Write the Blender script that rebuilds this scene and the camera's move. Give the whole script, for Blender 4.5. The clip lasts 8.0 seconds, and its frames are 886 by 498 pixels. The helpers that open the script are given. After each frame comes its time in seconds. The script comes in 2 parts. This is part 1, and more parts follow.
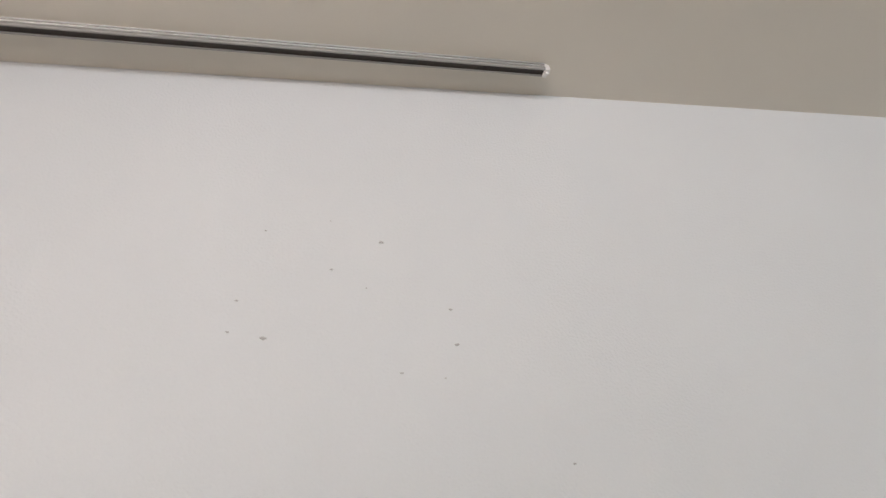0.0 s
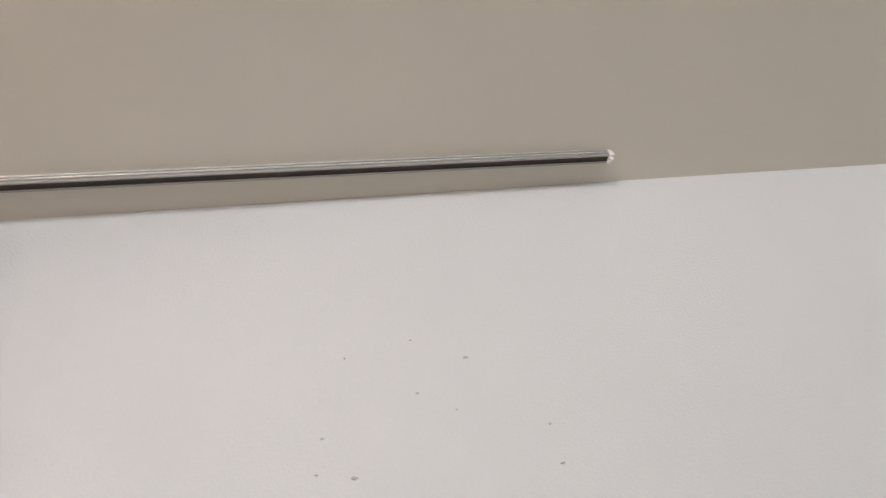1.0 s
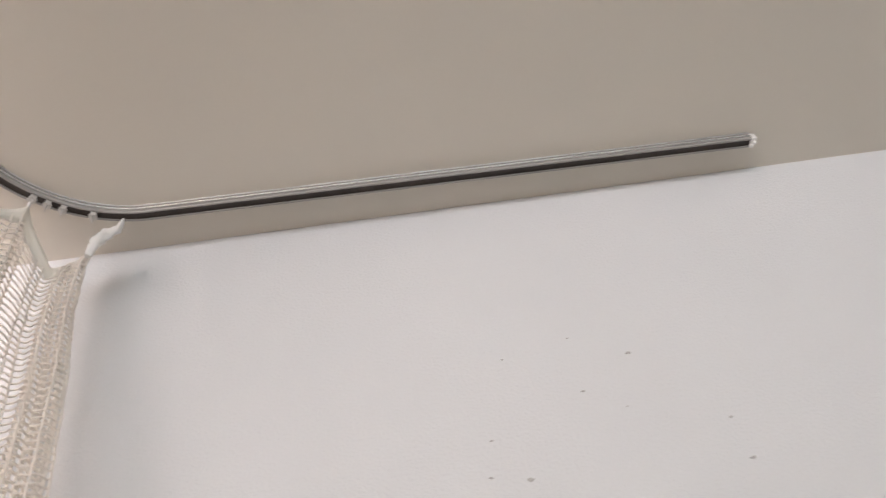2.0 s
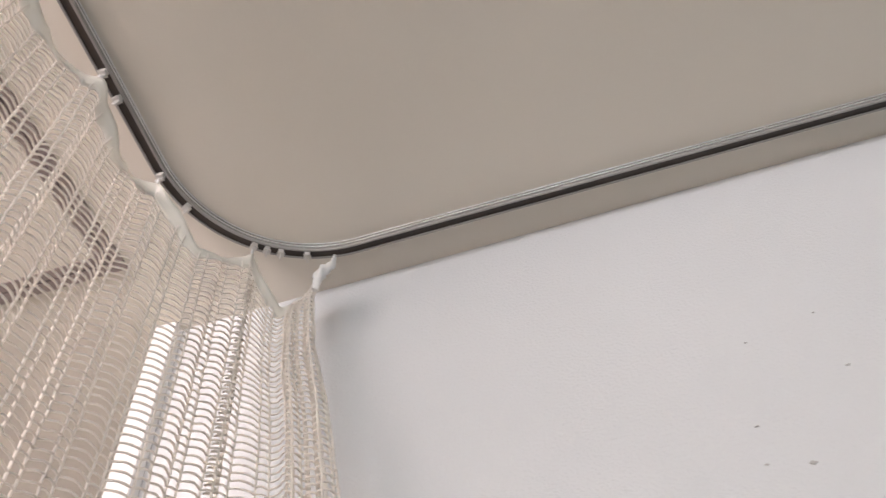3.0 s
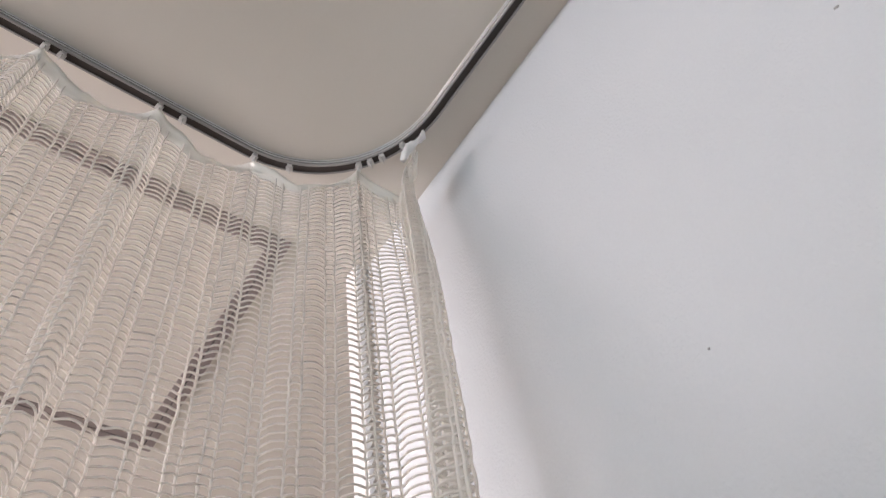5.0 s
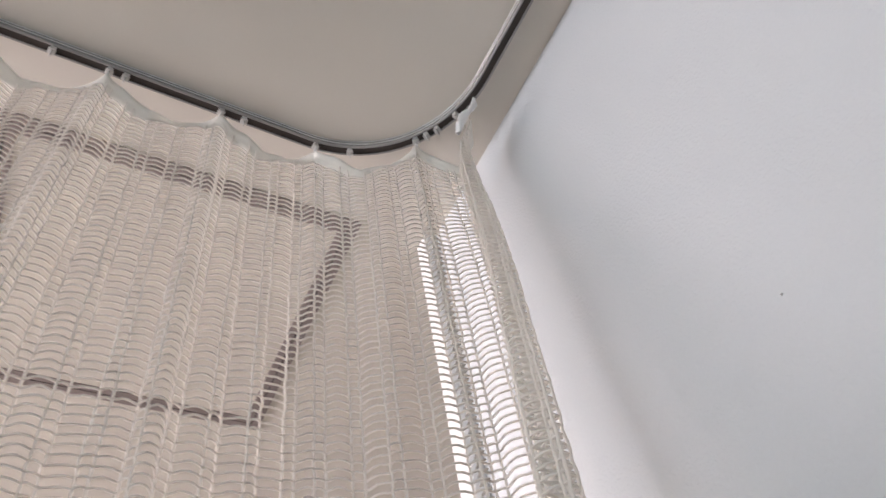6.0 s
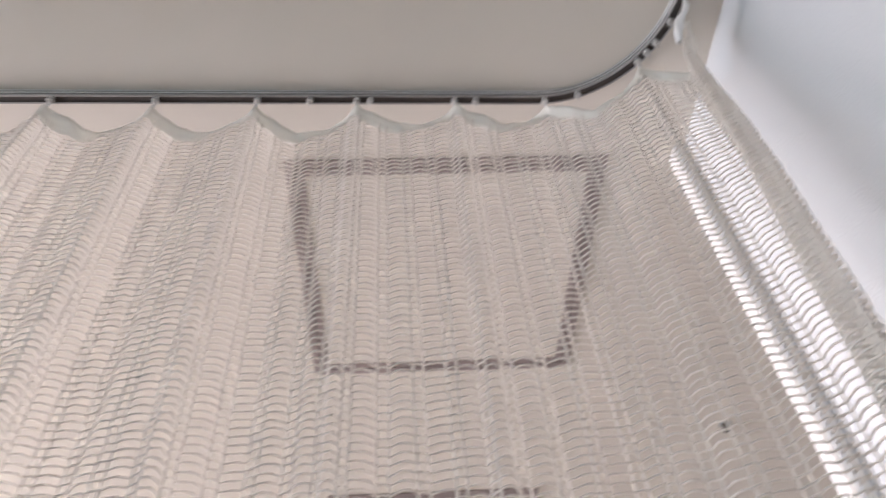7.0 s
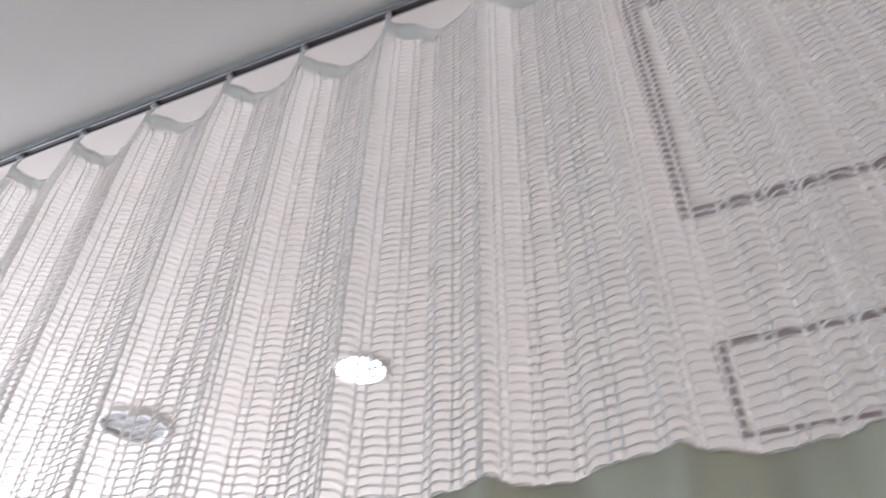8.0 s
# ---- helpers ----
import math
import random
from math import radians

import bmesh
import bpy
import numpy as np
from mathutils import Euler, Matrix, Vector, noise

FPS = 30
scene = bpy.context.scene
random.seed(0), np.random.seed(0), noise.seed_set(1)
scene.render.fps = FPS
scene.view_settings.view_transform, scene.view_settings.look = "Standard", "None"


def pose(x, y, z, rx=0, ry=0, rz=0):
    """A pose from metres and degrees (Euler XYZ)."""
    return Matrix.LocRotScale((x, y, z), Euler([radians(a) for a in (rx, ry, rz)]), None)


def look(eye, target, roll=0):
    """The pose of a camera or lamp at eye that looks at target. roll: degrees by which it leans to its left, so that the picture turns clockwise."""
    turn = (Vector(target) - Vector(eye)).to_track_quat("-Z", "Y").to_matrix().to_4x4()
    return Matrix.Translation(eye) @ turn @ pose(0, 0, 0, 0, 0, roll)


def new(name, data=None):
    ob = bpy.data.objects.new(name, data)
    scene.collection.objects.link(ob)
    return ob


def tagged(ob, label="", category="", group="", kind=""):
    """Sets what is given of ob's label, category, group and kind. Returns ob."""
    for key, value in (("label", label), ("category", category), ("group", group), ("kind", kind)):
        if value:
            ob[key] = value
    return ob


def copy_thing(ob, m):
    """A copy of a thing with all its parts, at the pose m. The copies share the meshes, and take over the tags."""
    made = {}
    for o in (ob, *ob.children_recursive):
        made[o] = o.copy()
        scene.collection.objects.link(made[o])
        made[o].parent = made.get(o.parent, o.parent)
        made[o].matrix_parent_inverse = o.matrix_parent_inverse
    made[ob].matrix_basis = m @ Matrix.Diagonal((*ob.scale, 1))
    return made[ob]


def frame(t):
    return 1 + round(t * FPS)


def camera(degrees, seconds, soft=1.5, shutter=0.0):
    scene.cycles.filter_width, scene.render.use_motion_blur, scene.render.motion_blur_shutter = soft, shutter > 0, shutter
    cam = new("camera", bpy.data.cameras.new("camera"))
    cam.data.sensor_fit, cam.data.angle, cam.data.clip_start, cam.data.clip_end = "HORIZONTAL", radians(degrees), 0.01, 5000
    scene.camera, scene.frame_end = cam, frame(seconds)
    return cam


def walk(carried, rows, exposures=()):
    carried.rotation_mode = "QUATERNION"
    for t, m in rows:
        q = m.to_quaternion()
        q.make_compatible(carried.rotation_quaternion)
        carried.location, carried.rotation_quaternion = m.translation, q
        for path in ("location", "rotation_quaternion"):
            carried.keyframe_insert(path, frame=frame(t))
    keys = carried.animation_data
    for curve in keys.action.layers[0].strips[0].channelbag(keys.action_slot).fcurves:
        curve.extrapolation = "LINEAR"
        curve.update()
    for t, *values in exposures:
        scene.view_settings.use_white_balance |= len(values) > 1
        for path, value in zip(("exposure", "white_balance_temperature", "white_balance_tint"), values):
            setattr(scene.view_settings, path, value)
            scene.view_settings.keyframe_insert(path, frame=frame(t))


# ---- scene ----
cam = camera(62.2, 8.0, 1.3, 0.3)
PATH = [
    (0, (0.788, -0.629, 1.657), (1.349, 0.867, 2.86), -12.7),
    (0.5, (0.788, -0.609, 1.669), (1.254, 0.809, 2.999), -14.4),
    (1, (0.773, -0.607, 1.706), (1.2, 0.744, 3.118), -17.2),
    (1.2, (0.768, -0.605, 1.71), (1.161, 0.734, 3.142), -17.4),
    (2.3, (0.674, -0.555, 1.709), (0.783, 0.713, 3.252), -13.1),
    (2.5, (0.653, -0.564, 1.71), (0.684, 0.689, 3.269), -11.8),
    (3, (0.62, -0.543, 1.707), (0.495, 0.617, 3.331), -10.6),
    (3.5, (0.636, -0.471, 1.692), (0.309, 0.525, 3.396), -5.4),
    (4, (0.653, -0.502, 1.61), (0.276, 0.54, 3.276), -14.4),
    (4.2, (0.706, -0.455, 1.612), (0.175, 0.504, 3.284), -12.8),
    (5.3, (0.717, -0.358, 1.581), (-0.123, 0.493, 3.184), -14.0),
    (5.5, (0.727, -0.385, 1.591), (-0.163, 0.491, 3.152), -14.3),
    (6, (0.74, -0.382, 1.582), (-0.249, 0.35, 3.159), -12.6),
    (6.2, (0.755, -0.386, 1.582), (-0.278, 0.268, 3.165), -11.9),
    (6.5, (0.779, -0.384, 1.576), (-0.335, 0.101, 3.165), -9.8),
    (6.8, (0.787, -0.398, 1.567), (-0.433, -0.123, 3.128), -7.1),
    (7, (0.789, -0.411, 1.554), (-0.51, -0.309, 3.071), -4.7),
    (7.2, (0.783, -0.428, 1.543), (-0.556, -0.498, 3.027), -2.9),
    (7.5, (0.781, -0.467, 1.544), (-0.565, -0.774, 2.992), -0.9),
    (7.8, (0.777, -0.523, 1.532), (-0.562, -1.037, 2.926), 0.8),
    (8, (0.762, -0.559, 1.527), (-0.591, -1.201, 2.852), 1.8),
]
walk(cam, [(t, look(eye, target, roll)) for t, eye, target, roll in PATH],
     [(0, -.04, 6650, 10), (1.2, .0, 6700, 11), (2.5, 0, 6600, 12), (3.3, 0, 6500, 12), (4.1, .02, 6250, 11), (5.5, -.10, 6150, 11), (7, -.02, 5980, 11), (8, -.10, 5400, 8)])

# ---- world and large lights ----
H = 2.45                      # ceiling height
world = bpy.data.worlds.new("sky")
scene.world = world
world.use_nodes = True
wn = world.node_tree
sky = wn.nodes.new("ShaderNodeTexSky")
sky.sky_type, sky.sun_disc = "NISHITA", False
sky.sun_elevation, sky.sun_rotation = radians(40), radians(200)
wn.nodes["Background"].inputs["Strength"].default_value = 0.1
wn.links.new(sky.outputs["Color"], wn.nodes["Background"].inputs["Color"])
sun = new("sun", bpy.data.lights.new("sun", "SUN"))
sun.data.energy, sun.data.angle, sun.data.color = 1.0, radians(12), (1.0, 0.95, 0.88)
sun.matrix_world = look((0, -6, 6), (0.6, 0, 0))


def window_light(name, eye, target, sx, sy, watts, color):
    ob = new(name, bpy.data.lights.new(name, "AREA"))
    ob.data.shape, ob.data.size, ob.data.size_y = "RECTANGLE", sx, sy
    ob.data.energy, ob.data.color = watts, color
    ob.matrix_world = look(eye, target)
    return ob


# area lamps set in unseen window openings, tuned for the brightness needed
window_light("window_daylight_aisle", (-0.38, -4.56, 1.5), (-0.38, 0, 1.5), 1.1, 1.2, 150, (1.0, 0.86, 0.85))
# added fill lamp that brightens the net threads from behind
window_light("fill_light_far", (-1.85, -4.56, 1.5), (-1.85, 0, 1.5), 1.5, 1.2, 136, (1.0, 0.895, 0.88))
window_light("window_daylight_bed", (1.4, -4.56, 1.78), (1.4, 0, 1.78), 2.2, 1.1, 47, (0.76, 0.90, 1.0))
# weak added fill from the unseen east side
window_light("fill_light_side", (3.16, -1.9, 1.7), (0, -1.9, 1.7), 1.8, 1.0, 3, (0.95, 0.97, 1.0))


# ---- materials ----
def material(name, color, rough=0.6, metal=0.0, spread=0.06, scale=6.0, grain=60.0, bump=0.1, depth=0.001, tint=None, translucent=0.0):
    m = bpy.data.materials.new(name)
    m.use_nodes = True
    nt = m.node_tree
    b = nt.nodes["Principled BSDF"]
    b.inputs["Roughness"].default_value, b.inputs["Metallic"].default_value = rough, metal
    co = nt.nodes.new("ShaderNodeTexCoord")
    big, fine = nt.nodes.new("ShaderNodeTexNoise"), nt.nodes.new("ShaderNodeTexNoise")
    big.inputs["Scale"].default_value, big.inputs["Detail"].default_value = scale, 4
    fine.inputs["Scale"].default_value, fine.inputs["Detail"].default_value = grain, 3
    for n in (big, fine):
        nt.links.new(co.outputs["Object"], n.inputs["Vector"])
    ramp = nt.nodes.new("ShaderNodeMixRGB")
    ramp.inputs[1].default_value = (*[c * (1 - spread) for c in color], 1)
    ramp.inputs[2].default_value = (*[min(1, c * (1 + spread)) for c in (tint or color)], 1)
    nt.links.new(big.outputs["Fac"], ramp.inputs[0])
    out = ramp.outputs[0]
    mix = nt.nodes.new("ShaderNodeMixRGB")
    mix.blend_type, mix.inputs[0].default_value = "OVERLAY", spread
    nt.links.new(out, mix.inputs[1])
    nt.links.new(fine.outputs["Fac"], mix.inputs[2])
    nt.links.new(mix.outputs[0], b.inputs["Base Color"])
    bp = nt.nodes.new("ShaderNodeBump")
    bp.inputs["Strength"].default_value, bp.inputs["Distance"].default_value = bump, depth
    nt.links.new(fine.outputs["Fac"], bp.inputs["Height"])
    nt.links.new(bp.outputs["Normal"], b.inputs["Normal"])
    if translucent:
        tr, ms = nt.nodes.new("ShaderNodeBsdfTranslucent"), nt.nodes.new("ShaderNodeMixShader")
        nt.links.new(mix.outputs[0], tr.inputs["Color"])
        ms.inputs[0].default_value = translucent
        nt.links.new(b.outputs[0], ms.inputs[1])
        nt.links.new(tr.outputs[0], ms.inputs[2])
        nt.links.new(ms.outputs[0], nt.nodes["Material Output"].inputs["Surface"])
    return m


def glow(name, color, strength):
    m = bpy.data.materials.new(name)
    m.use_nodes = True
    b = m.node_tree.nodes["Principled BSDF"]
    b.inputs["Base Color"].default_value = (*color, 1)
    b.inputs["Emission Color"].default_value = (*color, 1)
    b.inputs["Emission Strength"].default_value = strength
    return m


CEIL = material("ceiling_board_paint", (0.68, 0.645, 0.572), 0.8, spread=0.025, scale=1.6, grain=260, bump=0.12, depth=0.0006)
WALL = material("vinyl_wallpaper", (0.612, 0.628, 0.637), 0.7, spread=0.04, scale=3.0, grain=300, bump=0.7, depth=0.0011)
TRIM = material("white_trim_paint", (0.82, 0.82, 0.81), 0.4, spread=0.02)
# lighter copy of the rail metal, for highlights along its ridges
HIGHLIGHT_ALU = material("highlight_aluminium", (0.86, 0.86, 0.85), 0.28, 0.85, spread=0.03, scale=30, grain=300, bump=0.02)
ALU = material("satin_aluminium", (0.31, 0.30, 0.285), 0.5, 0.3, spread=0.04, scale=20, grain=300, bump=0.03)
# near-black tone that paints the shade inside the track's slot
SLOT_SHADE = material("channel_shade_tone", (0.05, 0.04, 0.034), 0.6, spread=0.2, scale=20)
NYLON = material("translucent_nylon", (0.62, 0.61, 0.58), 0.35, spread=0.05, scale=80, translucent=0.25)
WHITE_PLASTIC = material("white_plastic", (0.78, 0.77, 0.75), 0.4, spread=0.04, scale=90)
NET = material("cream_polyester_thread", (0.97, 0.92, 0.868), 0.30, spread=0.06, scale=14, grain=900, bump=0.2, translucent=0.5)
HEM = material("cream_hem_tape", (0.92, 0.90, 0.84), 0.8, spread=0.08, scale=30, grain=700, bump=0.4, translucent=0.35)
WHITE_HEM = material("white_gathered_fabric", (0.93, 0.92, 0.90), 0.7, spread=0.06, scale=60, grain=900, bump=0.5, translucent=0.12)
CLOTH = material("pale_green_cloth", (0.72, 0.695, 0.54), 0.85, spread=0.06, scale=10, grain=900, bump=0.3, translucent=0.25)
HATCH = material("grey_hatch_frame", (0.285, 0.24, 0.225), 0.5, 0.2, spread=0.08, scale=14, grain=200, bump=0.05)
BLACK = material("black_gap", (0.012, 0.011, 0.012), 0.8, spread=0.1)
FLOOR = material("beige_vinyl_floor", (0.22, 0.18, 0.16), 0.5, spread=0.08, scale=3, grain=90)
SCUFF = material("grey_scuff", (0.42, 0.415, 0.405), 0.9, spread=0.3, scale=300)
REFLECTOR = material("grey_reflector", (0.30, 0.315, 0.31), 0.8, 0.0, spread=0.05)
BRASS = material("dull_brass", (0.055, 0.045, 0.028), 0.6, 0.2, spread=0.15, scale=60)
LAMP = glow("lamp_white", (1.0, 0.98, 0.95), 8.0)
GLASS = bpy.data.materials.new("window_glass")
GLASS.use_nodes = True
GLASS.node_tree.nodes["Principled BSDF"].inputs["Transmission Weight"].default_value = 1.0
GLASS.node_tree.nodes["Principled BSDF"].inputs["Roughness"].default_value = 0.0


# ---- mesh helpers ----
def mesh_object(name, verts, faces, mat, parent=None, label="", smooth=False):
    me = bpy.data.meshes.new(name)
    me.from_pydata([tuple(v) for v in verts], [], [tuple(f) for f in faces])
    me.materials.append(mat)
    if smooth:
        me.polygons.foreach_set("use_smooth", [True] * len(me.polygons))
    me.update()
    ob = new(name, me)
    if parent:
        ob.parent = parent
    if label:
        ob["label"] = label
    return ob


def part(name, bm, mat, parent=None, label="", smooth=False):
    bmesh.ops.recalc_face_normals(bm, faces=bm.faces)
    me = bpy.data.meshes.new(name)
    bm.to_mesh(me)
    bm.free()
    me.materials.append(mat)
    if smooth:
        me.polygons.foreach_set("use_smooth", [True] * len(me.polygons))
    ob = new(name, me)
    if parent:
        ob.parent = parent
    if label:
        ob["label"] = label
    return ob


def box(bm, x0, x1, y0, y1, z0, z1, bevel=0.0):
    r = bmesh.ops.create_cube(bm, size=1, matrix=Matrix.Translation(((x0 + x1) / 2, (y0 + y1) / 2, (z0 + z1) / 2)) @ Matrix.Diagonal((x1 - x0, y1 - y0, z1 - z0, 1)))
    if bevel:
        edges = list({e for v in r["verts"] for e in v.link_edges})
        bmesh.ops.bevel(bm, geom=edges, offset=bevel, segments=2, affect="EDGES", profile=0.6)


def boxes(*dims, bevel=0.0):
    bm = bmesh.new()
    for d in dims:
        box(bm, *d, bevel=bevel)
    return bm


def lathe(profile, n=32):
    """A turned mesh from (radius, z) pairs."""
    bm = bmesh.new()
    rings = []
    for r, z in profile:
        if r < 1e-6:
            rings.append([bm.verts.new((0, 0, z))])
        else:
            rings.append([bm.verts.new((r * math.cos(2 * math.pi * k / n), r * math.sin(2 * math.pi * k / n), z)) for k in range(n)])
    for a, b in zip(rings, rings[1:]):
        for k in range(n):
            q = [a[k % len(a)], a[(k + 1) % len(a)], b[(k + 1) % len(b)], b[k % len(b)]]
            q = list(dict.fromkeys(q))
            if len(q) > 2:
                bm.faces.new(q)
    return bm


# ---- the shell of the ward ----
X0, X1, Y0, Y1 = -3.4, 3.2, -4.6, 2.0
tagged(part("floor", boxes((X0 - .2, X1 + .2, Y0 - .2, Y1 + .2, -0.15, 0)), FLOOR), "beige vinyl ward floor with a soft sheen", "floor", kind="structure")
tagged(part("ceiling", boxes((X0 - .2, X1 + .2, Y0 - .2, Y1 + .2, H, H + 0.15)), CEIL), "warm off-white painted board ceiling, lightly stippled", "ceiling", kind="structure")
WX = 0.192                   # the free end of the bed-side wall
wall_bed = tagged(part("wall_north", boxes((WX, X1, 0, 0.16, 0, H)), WALL), "white textured vinyl wallpaper with small grey scuffs", "wall", kind="structure")
tagged(part("wall_far_north", boxes((X0, X1, Y1, Y1 + .15, 0, H)), WALL), "plain white papered wall behind the partition", "wall", kind="structure")
# openings added out of view, placed to suit the area lamps
WINS = [("y", -2.65, -1.05, 0.85, 2.15), ("y", -0.98, 0.22, 0.85, 2.15), ("y", 0.27, 2.53, 0.87, 2.37), ("x", -2.85, -0.95, 1.15, 2.25)]


def wall_boxes(lo, hi, holes, put):
    dims, at = [], lo
    for a, b, z0, z1 in holes:
        dims += [put(at, a, 0, H), put(a, b, 0, z0), put(a, b, z1, H)]
        at = b
    return dims + [put(at, hi, 0, H)]


def south_box(a, b, z0, z1, y0=Y0 - .15, y1=Y0):
    return (a, b, y0, y1, z0, z1)


def east_box(a, b, z0, z1, x0=X1, x1=X1 + .15):
    return (x0, x1, a, b, z0, z1)


tagged(part("wall_south", boxes(*wall_boxes(X0, X1, [w[1:] for w in WINS if w[0] == "y"], south_box)), WALL), "unseen white papered wall with three added windows", "wall", kind="structure")
tagged(part("wall_west", boxes((X0 - .15, X0, Y0, Y1, 0, H)), WALL), "plain white papered wall across the aisle", "wall", kind="structure")
tagged(part("wall_east", boxes(*wall_boxes(Y0, Y1, [w[1:] for w in WINS if w[0] == "x"], east_box)), WALL), "unseen white papered wall with one added window", "wall", kind="structure")
for k, (axis, a, b, z0, z1) in enumerate(WINS):
    w = tagged(new(f"window_{k + 1}"), "unseen white-framed window added where a daylight lamp stands", "window", kind="structure")
    m = (a + b) / 2
    if axis == "y":
        put = lambda p, q, c, d, n=.05, o=-.1: south_box(p, q, c, d, Y0 + o, Y0 + o + n)
    else:
        put = lambda p, q, c, d, n=.05, o=-.1: east_box(p, q, c, d, X1 - o - n, X1 - o)
    part("window_frame", boxes(put(a, b, z1 - .05, z1), put(a, b, z0, z0 + .05), put(a, a + .05, z0 + .05, z1 - .05), put(b - .05, b, z0 + .05, z1 - .05), put(m - .03, m + .03, z0 + .05, z1 - .05)), TRIM, w)
    for p, q in ((a + .05, m - .03), (m + .03, b - .05)):
        pane = part("pane", boxes(put(p, q, z0 + .05, z1 - .05, .006, -.08)), GLASS, w)
        pane.visible_shadow = False
# white guard strip up the free end of the wall
post = tagged(part("corner_guard", boxes((0.184, 0.213, -0.018, 0.0, 0, H - .002), (0.178, WX - .001, 0.0, 0.162, 0, H - .002), bevel=0.002), TRIM),
              "white painted guard strip up the end of the wall", "trim", kind="structure")


# ---- scuffs on the papered wall ----
def scuff(x, z, w, h, seed):
    r = random.Random(seed)
    n = 9
    ring = [(x + w / 2 * math.cos(2 * math.pi * k / n) * r.uniform(.5, 1.2), z + h / 2 * math.sin(2 * math.pi * k / n) * r.uniform(.4, 1.2)) for k in range(n)]
    verts = [(a, -0.0012, b) for a, b in ring] + [(x + (a - x) * 1.15, 0.0005, z + (b - z) * 1.15) for a, b in ring]
    faces = [list(range(n))[::-1]] + [(k, (k + 1) % n, n + (k + 1) % n, n + k) for k in range(n)]
    mesh_object("scuff", verts, faces, SCUFF, wall_bed)


SCUFFS = [(0.953, 2.172, 5, 3), (0.894, 2.134, 4.5, 1.6), (0.820, 2.051, 6, 3.5), (0.796, 2.096, 4, 1.6), (0.787, 2.059, 4, 1.6), (1.016, 2.035, 5, 2.5),
          (1.017, 2.079, 4, 2), (0.996, 1.997, 3, 1.6), (0.953, 2.005, 5, 1.5), (0.899, 2.203, 2.5, 1.2), (0.827, 2.188, 2.5, 1.2), (1.107, 1.898, 3.5, 2), (0.929, 2.109, 2, 1.2),
          (0.578, 1.914, 2, 1.5)]
for i, (x, z, w, h) in enumerate(SCUFFS):
    scuff(x, z, w / 1000, h / 1000, i)


# ---- the curtain track ----
R_ARC, LEG1_Y, END_X = 0.172, -0.0565, 1.210
ARC_C = (0.4675, LEG1_Y - R_ARC)
LEAN = -0.0155                # the second leg runs slightly off square


def leg2_x(y):
    return 0.2955 + LEAN * (y - ARC_C[1])


def track_path():
    """Plan points of the track from its free end, with the outward normals."""
    pts = [((END_X - (END_X - ARC_C[0]) * k / 24, LEG1_Y + .0095 * (END_X - ARC_C[0]) * (1 - k / 24)), (0, 1)) for k in range(24)]
    for k in range(25):
        a = radians(90 + 90 * k / 24)
        pts.append(((ARC_C[0] + R_ARC * math.cos(a), ARC_C[1] + R_ARC * math.sin(a)), (math.cos(a), math.sin(a))))
    for k in range(1, 31):
        y = ARC_C[1] - 3.9 * k / 30
        pts.append(((leg2_x(y), y), (-1, 0)))
    return pts


def sweep(profile, path, name, mat, parent, label="", smooth=False):
    """A closed profile of (outward, up) pairs along the plan path."""
    verts, faces, n = [], [], len(profile)
    for (x, y), (nx, ny) in path:
        verts += [(x + nx * o, y + ny * o, z) for o, z in profile]
    for i in range(len(path) - 1):
        for k in range(n):
            faces.append((i * n + k, i * n + (k + 1) % n, (i + 1) * n + (k + 1) % n, (i + 1) * n + k))
    faces += [tuple(range(n))[::-1], tuple(range((len(path) - 1) * n, len(path) * n))]
    ob = mesh_object(name, verts, faces, mat, parent, label, smooth)
    bm = bmesh.new()
    bm.from_mesh(ob.data)
    bmesh.ops.recalc_face_normals(bm, faces=bm.faces)
    bm.to_mesh(ob.data)
    bm.free()
    return ob


track = tagged(new("curtain_track"), "satin aluminium ceiling curtain track with a curved corner", "curtain track")
PATH2D = track_path()
ZB = H - 0.0132
rail = [(-.0070, H - .0003), (-.0070, H - .0122), (-.0062, ZB), (-.0042, ZB), (-.0042, ZB + .0012), (-.0058, ZB + .0012), (-.0058, H - .0015), (.0056, H - .0015), (.0056, ZB + .0012), (.0042, ZB + .0012), (.0042, ZB),
        (.0064, ZB), (.0070, ZB + .0012), (.0070, H - .0003)]
sweep(rail, PATH2D, "rail", ALU, track)
# the window glints on the rail are put into these lighter ridges
for top in (.0006, .0062):
    sweep([(-.0069, H - top), (-.0080, H - top - .0003), (-.0084, H - top - .0008), (-.0080, H - top - .0013), (-.0069, H - top - .0016)], PATH2D, "rail_ridge", HIGHLIGHT_ALU, track, "raised ridge along the rail, coloured as a highlight", smooth=True)
# dark filler strip: the slot's shade is put into its colour
sweep([(-.0044, ZB + .0024), (.0053, ZB + .0024), (.0053, ZB + .0100), (-.0044, ZB + .0100)], PATH2D, "channel", SLOT_SHADE, track, "dark strip coloured as the shade inside the rail")
END_Y = LEG1_Y + .0095 * (END_X - ARC_C[0])
bm = boxes((END_X - .001, END_X + .004, END_Y - .0072, END_Y + .0074, ZB - .0012, H - .0005), (END_X + .001, END_X + .008, END_Y - .0055, END_Y + .003, ZB + .002, H - .001), bevel=.0011)
box(bm, END_X, END_X + .004, END_Y - .0035, END_Y, ZB - .005, ZB, bevel=.001)
box(bm, END_X - .003, END_X + .002, END_Y + .001, END_Y + .005, ZB - .004, ZB, bevel=.001)
part("end_cap", bm, WHITE_PLASTIC, track, "white plastic end cap")


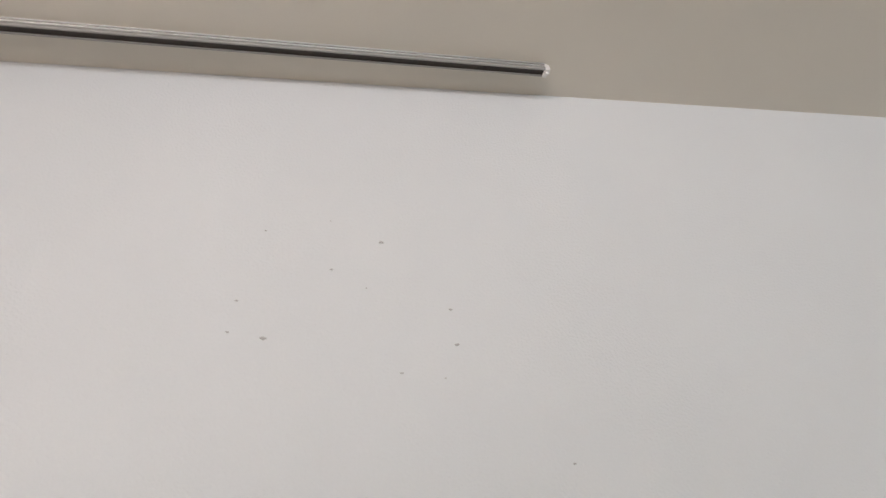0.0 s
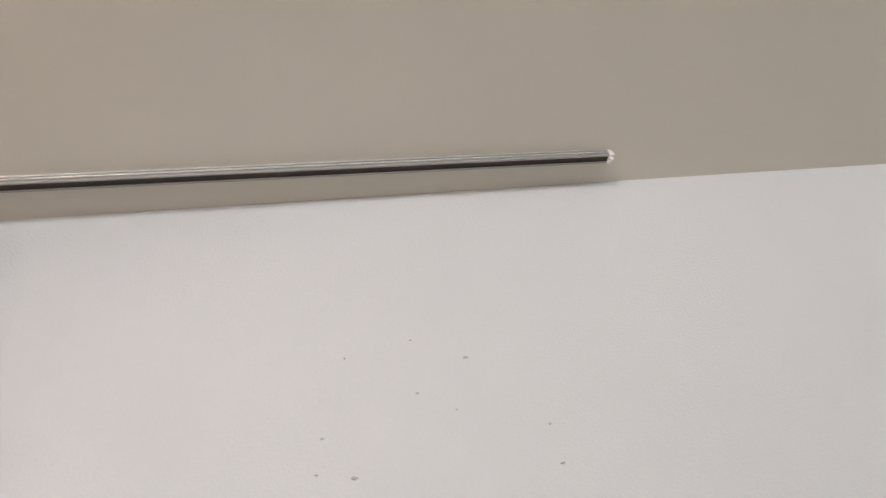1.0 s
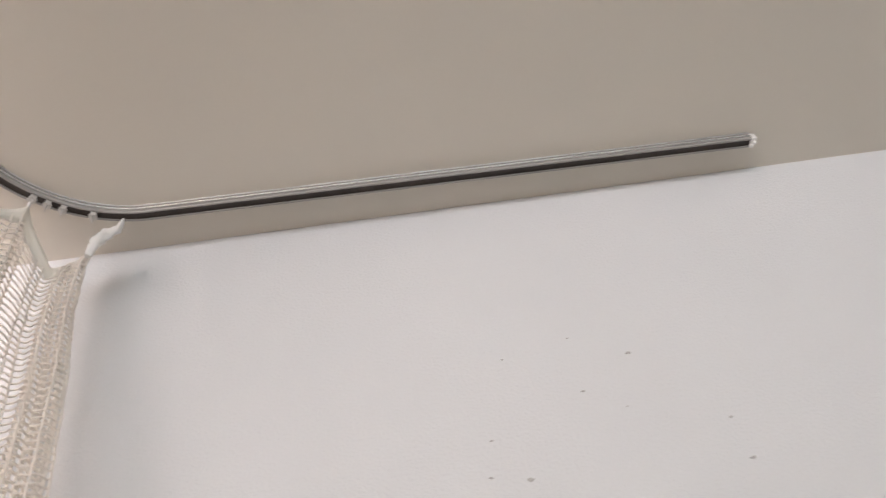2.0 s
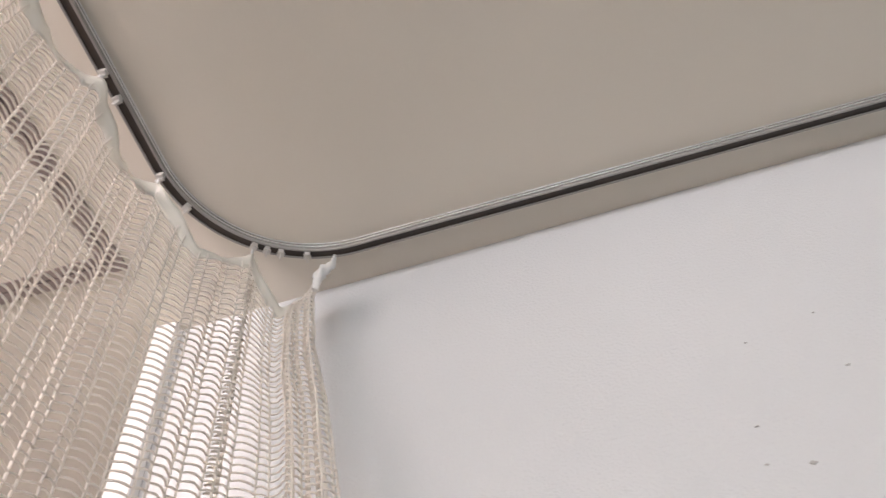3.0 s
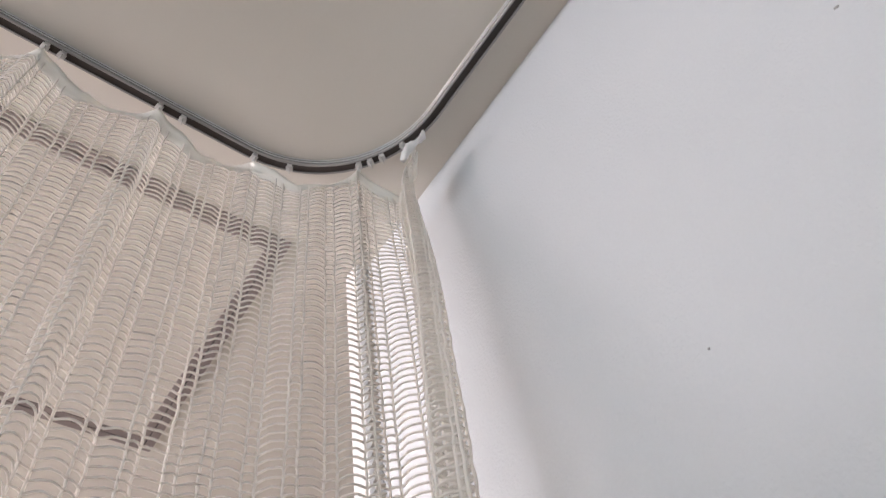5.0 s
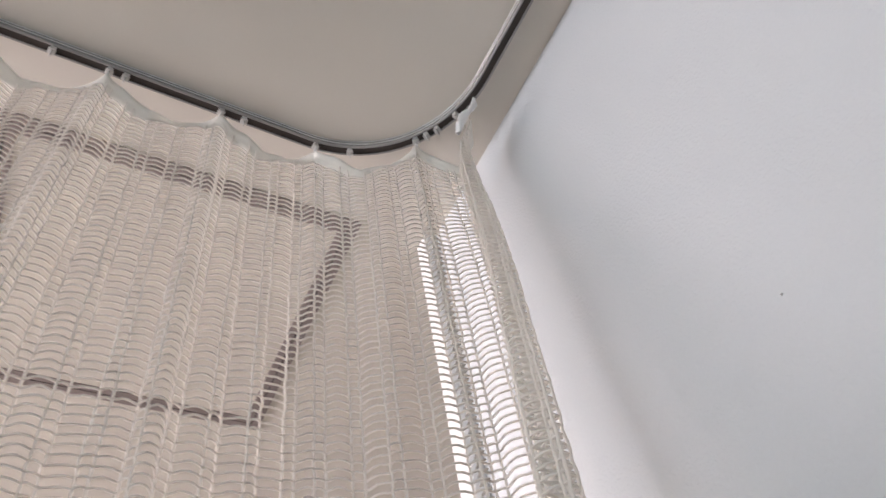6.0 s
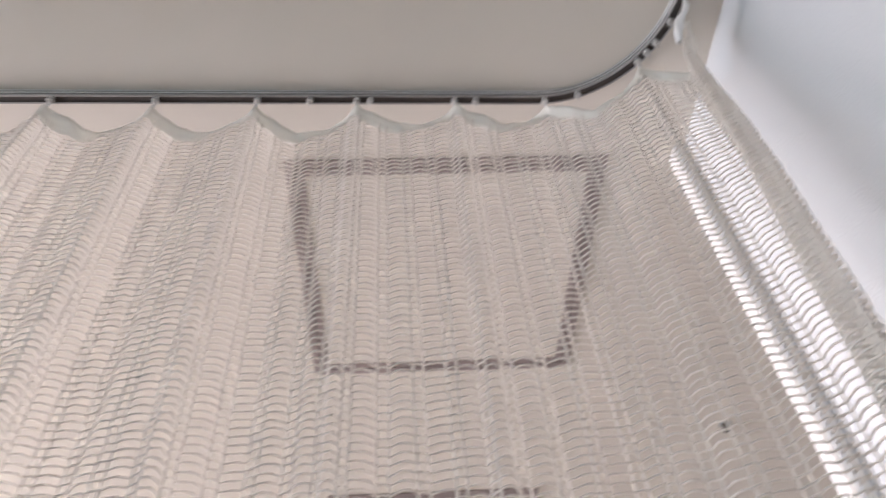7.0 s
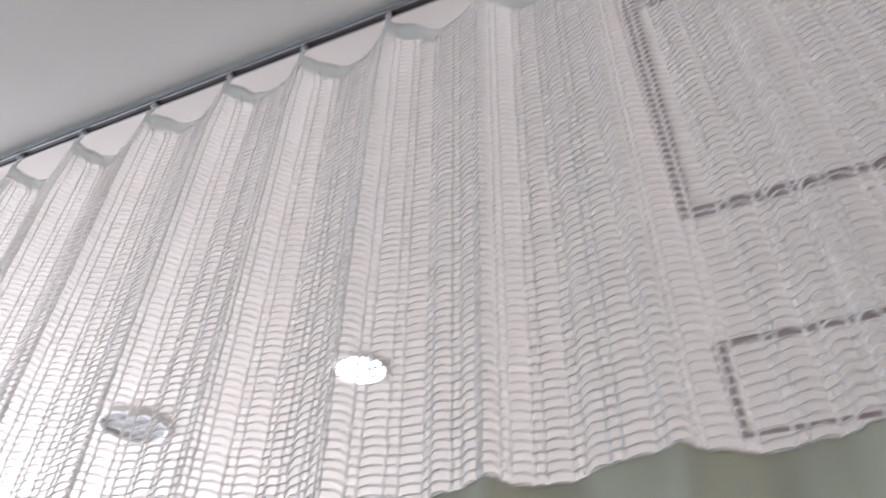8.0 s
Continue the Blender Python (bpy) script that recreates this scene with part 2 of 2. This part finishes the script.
# ---- runners in the track ----
def make_runner():
    root = tagged(new("curtain_runner"), "small milky nylon runner hanging in the track", "curtain runner", "runners of the curtain track")
    bm = boxes((-.0030, .0030, -.0040, .0040, -.0045, .0035), (-.0044, .0044, -.0040, .0040, -.0056, -.0038), bevel=.0009)
    body = part("runner_body", bm, NYLON, root)
    bm = bmesh.new()
    n, m, r, t = 14, 6, .0036, .0009
    ring = [[bm.verts.new((t * math.sin(2 * math.pi * j / m), (r + t * math.cos(2 * math.pi * j / m)) * math.cos(2 * math.pi * i / n), -.0095 + (r + t * math.cos(2 * math.pi * j / m)) * math.sin(2 * math.pi * i / n)))
             for j in range(m)] for i in range(n)]
    for i in range(n):
        for j in range(m):
            bm.faces.new((ring[i][j], ring[(i + 1) % n][j], ring[(i + 1) % n][(j + 1) % m], ring[i][(j + 1) % m]))
    part("eyelet", bm, NYLON, body, "thin round eyelet", smooth=True)
    return root


PEAK_Y = [-0.218, -0.341, -0.472, -0.603, -0.735, -0.869, -1.004, -1.132, -1.274, -1.418, -1.553, -1.690, -1.824, -1.961, -2.098, -2.234, -2.370, -2.505, -2.642, -2.778, -2.914, -3.050, -3.187, -3.322, -3.459, -3.596, -3.731, -3.868, -4.004]
IDLE_Y = [-0.312, -0.454, -0.534]   # runners that carry no hook
runner_spots = [(leg2_x(y), y, 90) for y in PEAK_Y] + [(leg2_x(y), y, 90) for y in IDLE_Y]
for deg in (161.4, 131.9, 126.6, 121.2, 110.7):
    a = radians(deg)
    runner_spots.append((ARC_C[0] + R_ARC * math.cos(a), ARC_C[1] + R_ARC * math.sin(a), deg - 90))
first = make_runner()
r = random.Random(5)
for i, (x, y, turn) in enumerate(runner_spots):
    m = pose(x, y, ZB, 0, 0, turn + r.uniform(-14, 14))
    if i == 0:
        first.matrix_basis = m
    else:
        copy_thing(first, m)


# ---- the curtain: hem, net and cloth on one hanging surface ----
def arc_pt(deg, out=0.0):
    a = radians(deg)
    return np.array([ARC_C[0] + (R_ARC + out) * math.cos(a), ARC_C[1] + (R_ARC + out) * math.sin(a)])


peaks = [np.array([leg2_x(y), y]) for y in PEAK_Y[::-1]] + [arc_pt(132), arc_pt(97)]
NSPAN = len(peaks) - 1
rs = random.Random(11)
BELLY = [rs.uniform(.013, .024) for _ in range(NSPAN)]
CURL = [rs.uniform(.002, .006) for _ in range(NSPAN)]
PLEAT = [rs.uniform(.011, .017) for _ in range(NSPAN)] + [0.0]
PLEAT[-2] = .014
SKEW = [rs.uniform(-.10, .10) for _ in range(NSPAN)]
RIP = [(rs.uniform(.0015, .0042), rs.uniform(0, 6.3), rs.uniform(2.2, 3.6)) for _ in range(NSPAN)]
RIP[:-7] = [(a * .5, p, q) for a, p, q in RIP[:-7]]
RIP[-1], RIP[-2] = (.004, .5, 2.6), (.004, 2.0, 2.6)
SAG = [rs.uniform(.036, .048) for _ in range(NSPAN)]
BELLY[-1], SAG[-1], CURL[-1] = .034, .058, .0
BELLY[-2], SAG[-2], CURL[-2] = -.016, .078, .0
BELLY[-3], SAG[-3], CURL[-3] = -.004, .050, .0
BELLY[-4], SAG[-4], CURL[-4] = -.002, .050, .001
Z_HOOK = 2.414


def ease(t):
    t = min(1.0, max(0.0, t))
    return t * t * (3 - 2 * t)


# the free edge leans in towards the bed as it falls
EDGE = np.array([(2.43, .437, -.067), (2.33, .424, -.082), (2.25, .430, -.086), (2.15, .452, -.104), (2.05, .468, -.119), (1.95, .483, -.137), (1.72, .520, -.178), (0.3, .56, -.22)])[::-1]


def plan(k, u, z):
    """Plan place of the cloth in span k at u (0 to 1), at height z."""
    a, b = peaks[k], peaks[k + 1]
    if k == NSPAN - 1:
        b = np.array([np.interp(z, EDGE[:, 0], EDGE[:, 1]), np.interp(z, EDGE[:, 0], EDGE[:, 2])])
    d = b - a
    nrm = np.array([-d[1], d[0]]) / np.linalg.norm(d)
    low = min(1.0, max(0.0, (Z_HOOK - z) / 0.7))
    uu = u + SKEW[k] * math.sin(math.pi * u) * low
    p = a + d * uu
    depth = BELLY[k] * (1 - .15 * low) * math.sin(math.pi * u) ** .85 + CURL[k] * (1 + .3 * low) * math.sin(2 * math.pi * u)
    fold = .4 + .6 * ease((Z_HOOK - z) / .14) - .3 * low
    depth -= fold * (PLEAT[k] * math.exp(-(u / .075) ** 2) + PLEAT[k + 1] * math.exp(-((1 - u) / .075) ** 2))
    if k == NSPAN - 1:        # the free edge hangs in several tight folds
        depth -= .010 * ease((Z_HOOK - .02 - z) / .12) * ease((u - .45) / .2) * (1 - math.cos(2 * math.pi * 7 * (1 - u)))
    amp, ph, fr = RIP[k]
    depth += amp * (.4 + low) * math.sin(2 * math.pi * fr * u + ph + 1.5 * low) * math.sin(math.pi * u)
    return p + nrm * depth


def sag(k, u):
    return SAG[k] * (1 - abs(2 * u ** .82 - 1) ** 1.12)


# fabric length along the spans
STEPS = 90
lengths, table = [0.0], []
for k in range(NSPAN):
    for j in range(STEPS):
        u0, u1 = j / STEPS, (j + 1) / STEPS
        table.append((k, u0))
        lengths.append(lengths[-1] + float(np.linalg.norm(plan(k, u1, 2.2) - plan(k, u0, 2.2))))
TOTAL = lengths[-1]
lengths = np.array(lengths)


def at_length(s):
    i = min(len(table) - 1, max(0, int(np.searchsorted(lengths, s, side="right")) - 1))
    f = (s - lengths[i]) / max(1e-9, lengths[i + 1] - lengths[i])
    return table[i][0], min(1.0, table[i][1] + f / STEPS)


def surface(s, down):
    """The cloth at fabric length s, down metres below its top edge."""
    k, u = at_length(s)
    flat = Z_HOOK - .030
    rise = (.030 - sag(k, u)) * (.11 + .89 * math.exp(-down / .08))
    z = flat - down + rise
    x, y = plan(k, u, z)
    w = math.sin(2 * math.pi * u)
    tip = max(0.0, 1 - down / .025) * ((.017 if k < NSPAN - 6 else .009) * w ** .7 if w > 0 else .009 * w)
    d = peaks[k + 1] - peaks[k]
    d = d / np.linalg.norm(d)
    return np.array([x + d[1] * tip, y - d[0] * tip, z])


def tubes(lines, radius, sides=4):
    """Verts and faces of thin tubes along polylines, each an array of points."""
    verts, faces = [], []
    for pts in lines:
        pts = np.asarray(pts)
        t = np.gradient(pts, axis=0)
        t /= np.linalg.norm(t, axis=1)[:, None] + 1e-12
        ref = np.array([0, 0, 1.0]) if abs(t[:, 2]).mean() < .7 else np.array([1.0, 0, 0])
        a = np.cross(t, ref)
        a /= np.linalg.norm(a, axis=1)[:, None] + 1e-12
        b = np.cross(t, a)
        base = len(verts)
        for j in range(sides):
            w = 2 * math.pi * (j + .5) / sides
            ring = pts + radius * (math.cos(w) * a + math.sin(w) * b)
            verts += ring.tolist()
        n = len(pts)
        for j in range(sides):
            p, q = base + j * n, base + ((j + 1) % sides) * n
            faces += [(p + i, p + i + 1, q + i + 1, q + i) for i in range(n - 1)]
    return verts, faces


WIDE, NARROW, PITCH = .0205, .0092, .0082
HEM_H, NET_H = .021, .652
ROWS = int((NET_H - HEM_H) / PITCH)
cords, s = [], .002
while s < TOTAL - .003:
    cords.append(s)
    s += WIDE if len(cords) % 2 else NARROW
cords.append(TOTAL - .0015)

curtain = tagged(new("bed_curtain"), "pale green hospital curtain with a cream net top, hanging from runners", "curtain")
# horizontal threads, arched a little between the cords
stations = []
for a, b in zip(cords, cords[1:]):
    m = 6 if b - a > .016 else 3
    for j in range(m):
        f = j / m
        stations.append((a + (b - a) * f, math.sin(math.pi * f) * (b - a)))
stations.append((cords[-1], 0.0))


def toward_bed(s, down):
    """Plan direction out of the cloth, on the bed's side."""
    e = surface(min(TOTAL, s + .003), down) - surface(max(0, s - .003), down)
    return np.array([e[1], -e[0], 0]) / (math.hypot(e[0], e[1]) + 1e-9)


FACING = [toward_bed(s, .3) for s, _ in stations]
threads = []
rn = random.Random(3)
for i in range(ROWS):
    d = HEM_H + PITCH * (i + .6)
    threads.append([surface(s, d - arch * .06 + rn.uniform(-.0004, .0004)) + n * arch * .15 for (s, arch), n in zip(stations, FACING)])
v, f = tubes(threads, .00098, 4)
mesh_object("net_thread", v, f, NET, curtain, "cream horizontal net threads", smooth=True)
rj = random.Random(8)
uprights = [[np.array([rj.gauss(0, .00025), rj.gauss(0, .00035), 0]) + surface(s, HEM_H * .6 + (NET_H - .014 - HEM_H * .6) * j / ROWS) for j in range(ROWS + 1)] for s in cords]
v, f = tubes(uprights, .0012, 5)
mesh_object("net_cord", v, f, NET, curtain, "thicker cream upright net cords", smooth=True)


def sheet(name, d0, d1, nd, ds, thick, mat, label, wave=0.0, end=TOTAL):
    n = int(end / ds)
    front, back = [], []
    for i in range(n + 1):
        s = end * i / n
        rag = wave * 3 * noise.noise(Vector((s * 60, 0, 0)))
        for j in range(nd + 1):
            d = d0 + (d1 - d0 + rag) * j / nd + rag
            p = surface(s, d)
            e = surface(min(TOTAL, s + .002), d) - surface(max(0, s - .002), d)
            nm = np.array([-e[1], e[0], 0])
            nm /= np.linalg.norm(nm) + 1e-12
            w = wave * math.sin(37 * s + 5 * d) + wave * math.sin(91 * s)
            front.append(p + nm * (w - thick / 2))
            back.append(p + nm * (w + thick / 2))
    verts, N = front + back, len(front)
    c = nd + 1
    faces = []
    for i in range(n):
        for j in range(nd):
            a = i * c + j
            faces += [(a, a + 1, a + c + 1, a + c), (N + a, N + a + c, N + a + c + 1, N + a + 1)]
        a, b = i * c, i * c + nd
        faces += [(a, a + c, N + a + c, N + a), (b, N + b, N + b + c, b + c)]
    for a0 in (0, n * c):
        faces += [(a0 + j, N + a0 + j, N + a0 + j + 1, a0 + j + 1) for j in range(nd)]
    return mesh_object(name, verts, faces, mat, curtain, label, smooth=True)


sheet("hem", 0.0, HEM_H, 3, .003, .0010, HEM, "folded cream tape along the top edge", .0007, TOTAL - .020)
sheet("cloth", NET_H - .012, 2.05, 14, .012, .0012, CLOTH, "pale green woven cloth below the net")
# the pulled-up corner of the hem at the free edge
v, f = [], []
CR = [(.4376, -.0585, 2.434, .0014, .0014), (.4372, -.060, 2.422, .0034, .0024), (.436, -.065, 2.404, .0066, .0036), (.433, -.074, 2.388, .0086, .0042), (.431, -.082, 2.372, .0082, .0046), (.430, -.088, 2.352, .0058, .0040), (.430, -.094, 2.326, .0040, .003)]
CR = np.array(CR)
RINGS, RN = 26, 14
for i in range(RINGS):
    x, y, z, a, b = [np.interp(i / (RINGS - 1) * (len(CR) - 1), range(len(CR)), CR[:, c]) for c in range(5)]
    for j in range(RN):
        w = 2 * math.pi * j / RN
        wob = 1 + .55 * noise.noise(Vector((2.2 * math.cos(w), 2.2 * math.sin(w), z * 150))) + .25 * math.sin(3 * w + .55 * i)
        v.append((x + (.62 * a * math.cos(w) + .25 * b * math.sin(w)) * wob, y + (.45 * a * math.cos(w) - .8 * b * math.sin(w)) * wob, z))
f = [(i * RN + j, i * RN + (j + 1) % RN, i * RN + RN + (j + 1) % RN, i * RN + RN + j) for i in range(RINGS - 1) for j in range(RN)] + [tuple(range(RN))[::-1]]
mesh_object("hem_corner", v, f, WHITE_HEM, curtain, "bunched white corner of the hem", smooth=True)
for p in peaks[:-1]:
    b = boxes((-.0012, .0012, -.002, .002, -.004, .016), (-.003, .003, -.0022, .0022, -.010, -.003), bevel=.0007)
    h = part("curtain_hook", b, WHITE_PLASTIC, curtain, "small white plastic hook")
    h.matrix_basis = pose(p[0], p[1], Z_HOOK - .004)


# ---- ceiling fittings beyond the curtain ----
def ceiling_hatch(x1, y1, size=.472, band=.027):
    root = tagged(new("ceiling_hatch"), "square ceiling access hatch with a grey metal frame", "access hatch", "hatches in the ceiling")
    s, z = size / 2, -.0035

    def ring(a, b, t):
        return [(-a, a, -a, -b, t, 0), (-a, a, b, a, t, 0), (-a, -b, -b, b, t, 0), (b, a, -b, b, t, 0)]
    g = s - band * .48
    part("outer_frame", boxes(*ring(s, g, z), bevel=.0007), HATCH, root)
    part("gap", boxes(*ring(g + .0005, g - .0022, -.0008)), BLACK, root, "dark gap round the hatch door")
    panel = part("door_panel", boxes((-s + band, s - band, -s + band, s - band, -.0016, 0)), CEIL, root, "painted hatch door flush with the ceiling")
    part("door_frame", boxes(*ring(g - .0018, s - band, z * .9), bevel=.0007), HATCH, panel, "grey metal edge of the hatch door")
    root.matrix_basis = pose(x1 - s, y1 - s, H - .0002)
    return root


ceiling_hatch(0.197, -0.111)
ceiling_hatch(-0.691, -0.124)


def downlight(x, y, radius, lit):
    root = tagged(new("downlight"), "lit round recessed downlight, glaring white" if lit else "unlit round recessed downlight with a grey reflector", "downlight", "downlights in the ceiling")
    deep = .006 if lit else .013
    part("trim_ring", lathe([(radius * .86, 0), (radius * .86, -deep * .7), (radius * .9, -deep), (radius, -deep * .7), (radius * 1.02, 0)]), WHITE_PLASTIC, root, smooth=True)
    if lit:
        # lamp domed and slightly enlarged, so its shape includes the glare
        part("lamp_glass_with_glare", lathe([(0, -.017), (radius * .35, -.0158), (radius * .62, -.012), (radius * .8, -.006), (radius * .86, 0)]), LAMP, root)
    else:
        part("reflector", lathe([(0, -.001), (radius * .5, -.0012), (radius * .86, -.003)]), REFLECTOR, root, smooth=True)
        for k in (-.45, 0, .45):
            half = radius * .84 * math.sqrt(1 - k * k)
            part("louvre", boxes((radius * k - .0008, radius * k + .0008, -half, half, -.0045, -.0025)), REFLECTOR, root)
    root.matrix_basis = pose(x, y, H - .0002)


downlight(-0.492, -1.357, .066, True)
downlight(-0.505, -2.05, .095, False)
lamp = new("downlight_beam", bpy.data.lights.new("downlight_beam", "SPOT"))
lamp.data.energy, lamp.data.spot_size, lamp.data.shadow_soft_size, lamp.data.color = 12, radians(110), .05, (1, .96, .9)
lamp.matrix_world = look((-0.492, -1.357, H - .03), (-0.492, -1.357, 0))

spr = tagged(new("sprinkler_head"), "small dull brass sprinkler head on the ceiling", "sprinkler head")
part("rosette", lathe([(0, -.001), (.012, -.0015), (.0135, 0)]), REFLECTOR, spr, smooth=True)
part("nozzle", lathe([(0, -.016), (.009, -.016), (.009, -.014), (.004, -.012), (.006, -.004), (.008, -.001), (.008, 0)]), BRASS, spr, smooth=True)
spr.matrix_basis = pose(-0.477, 0.248, H - .0002)
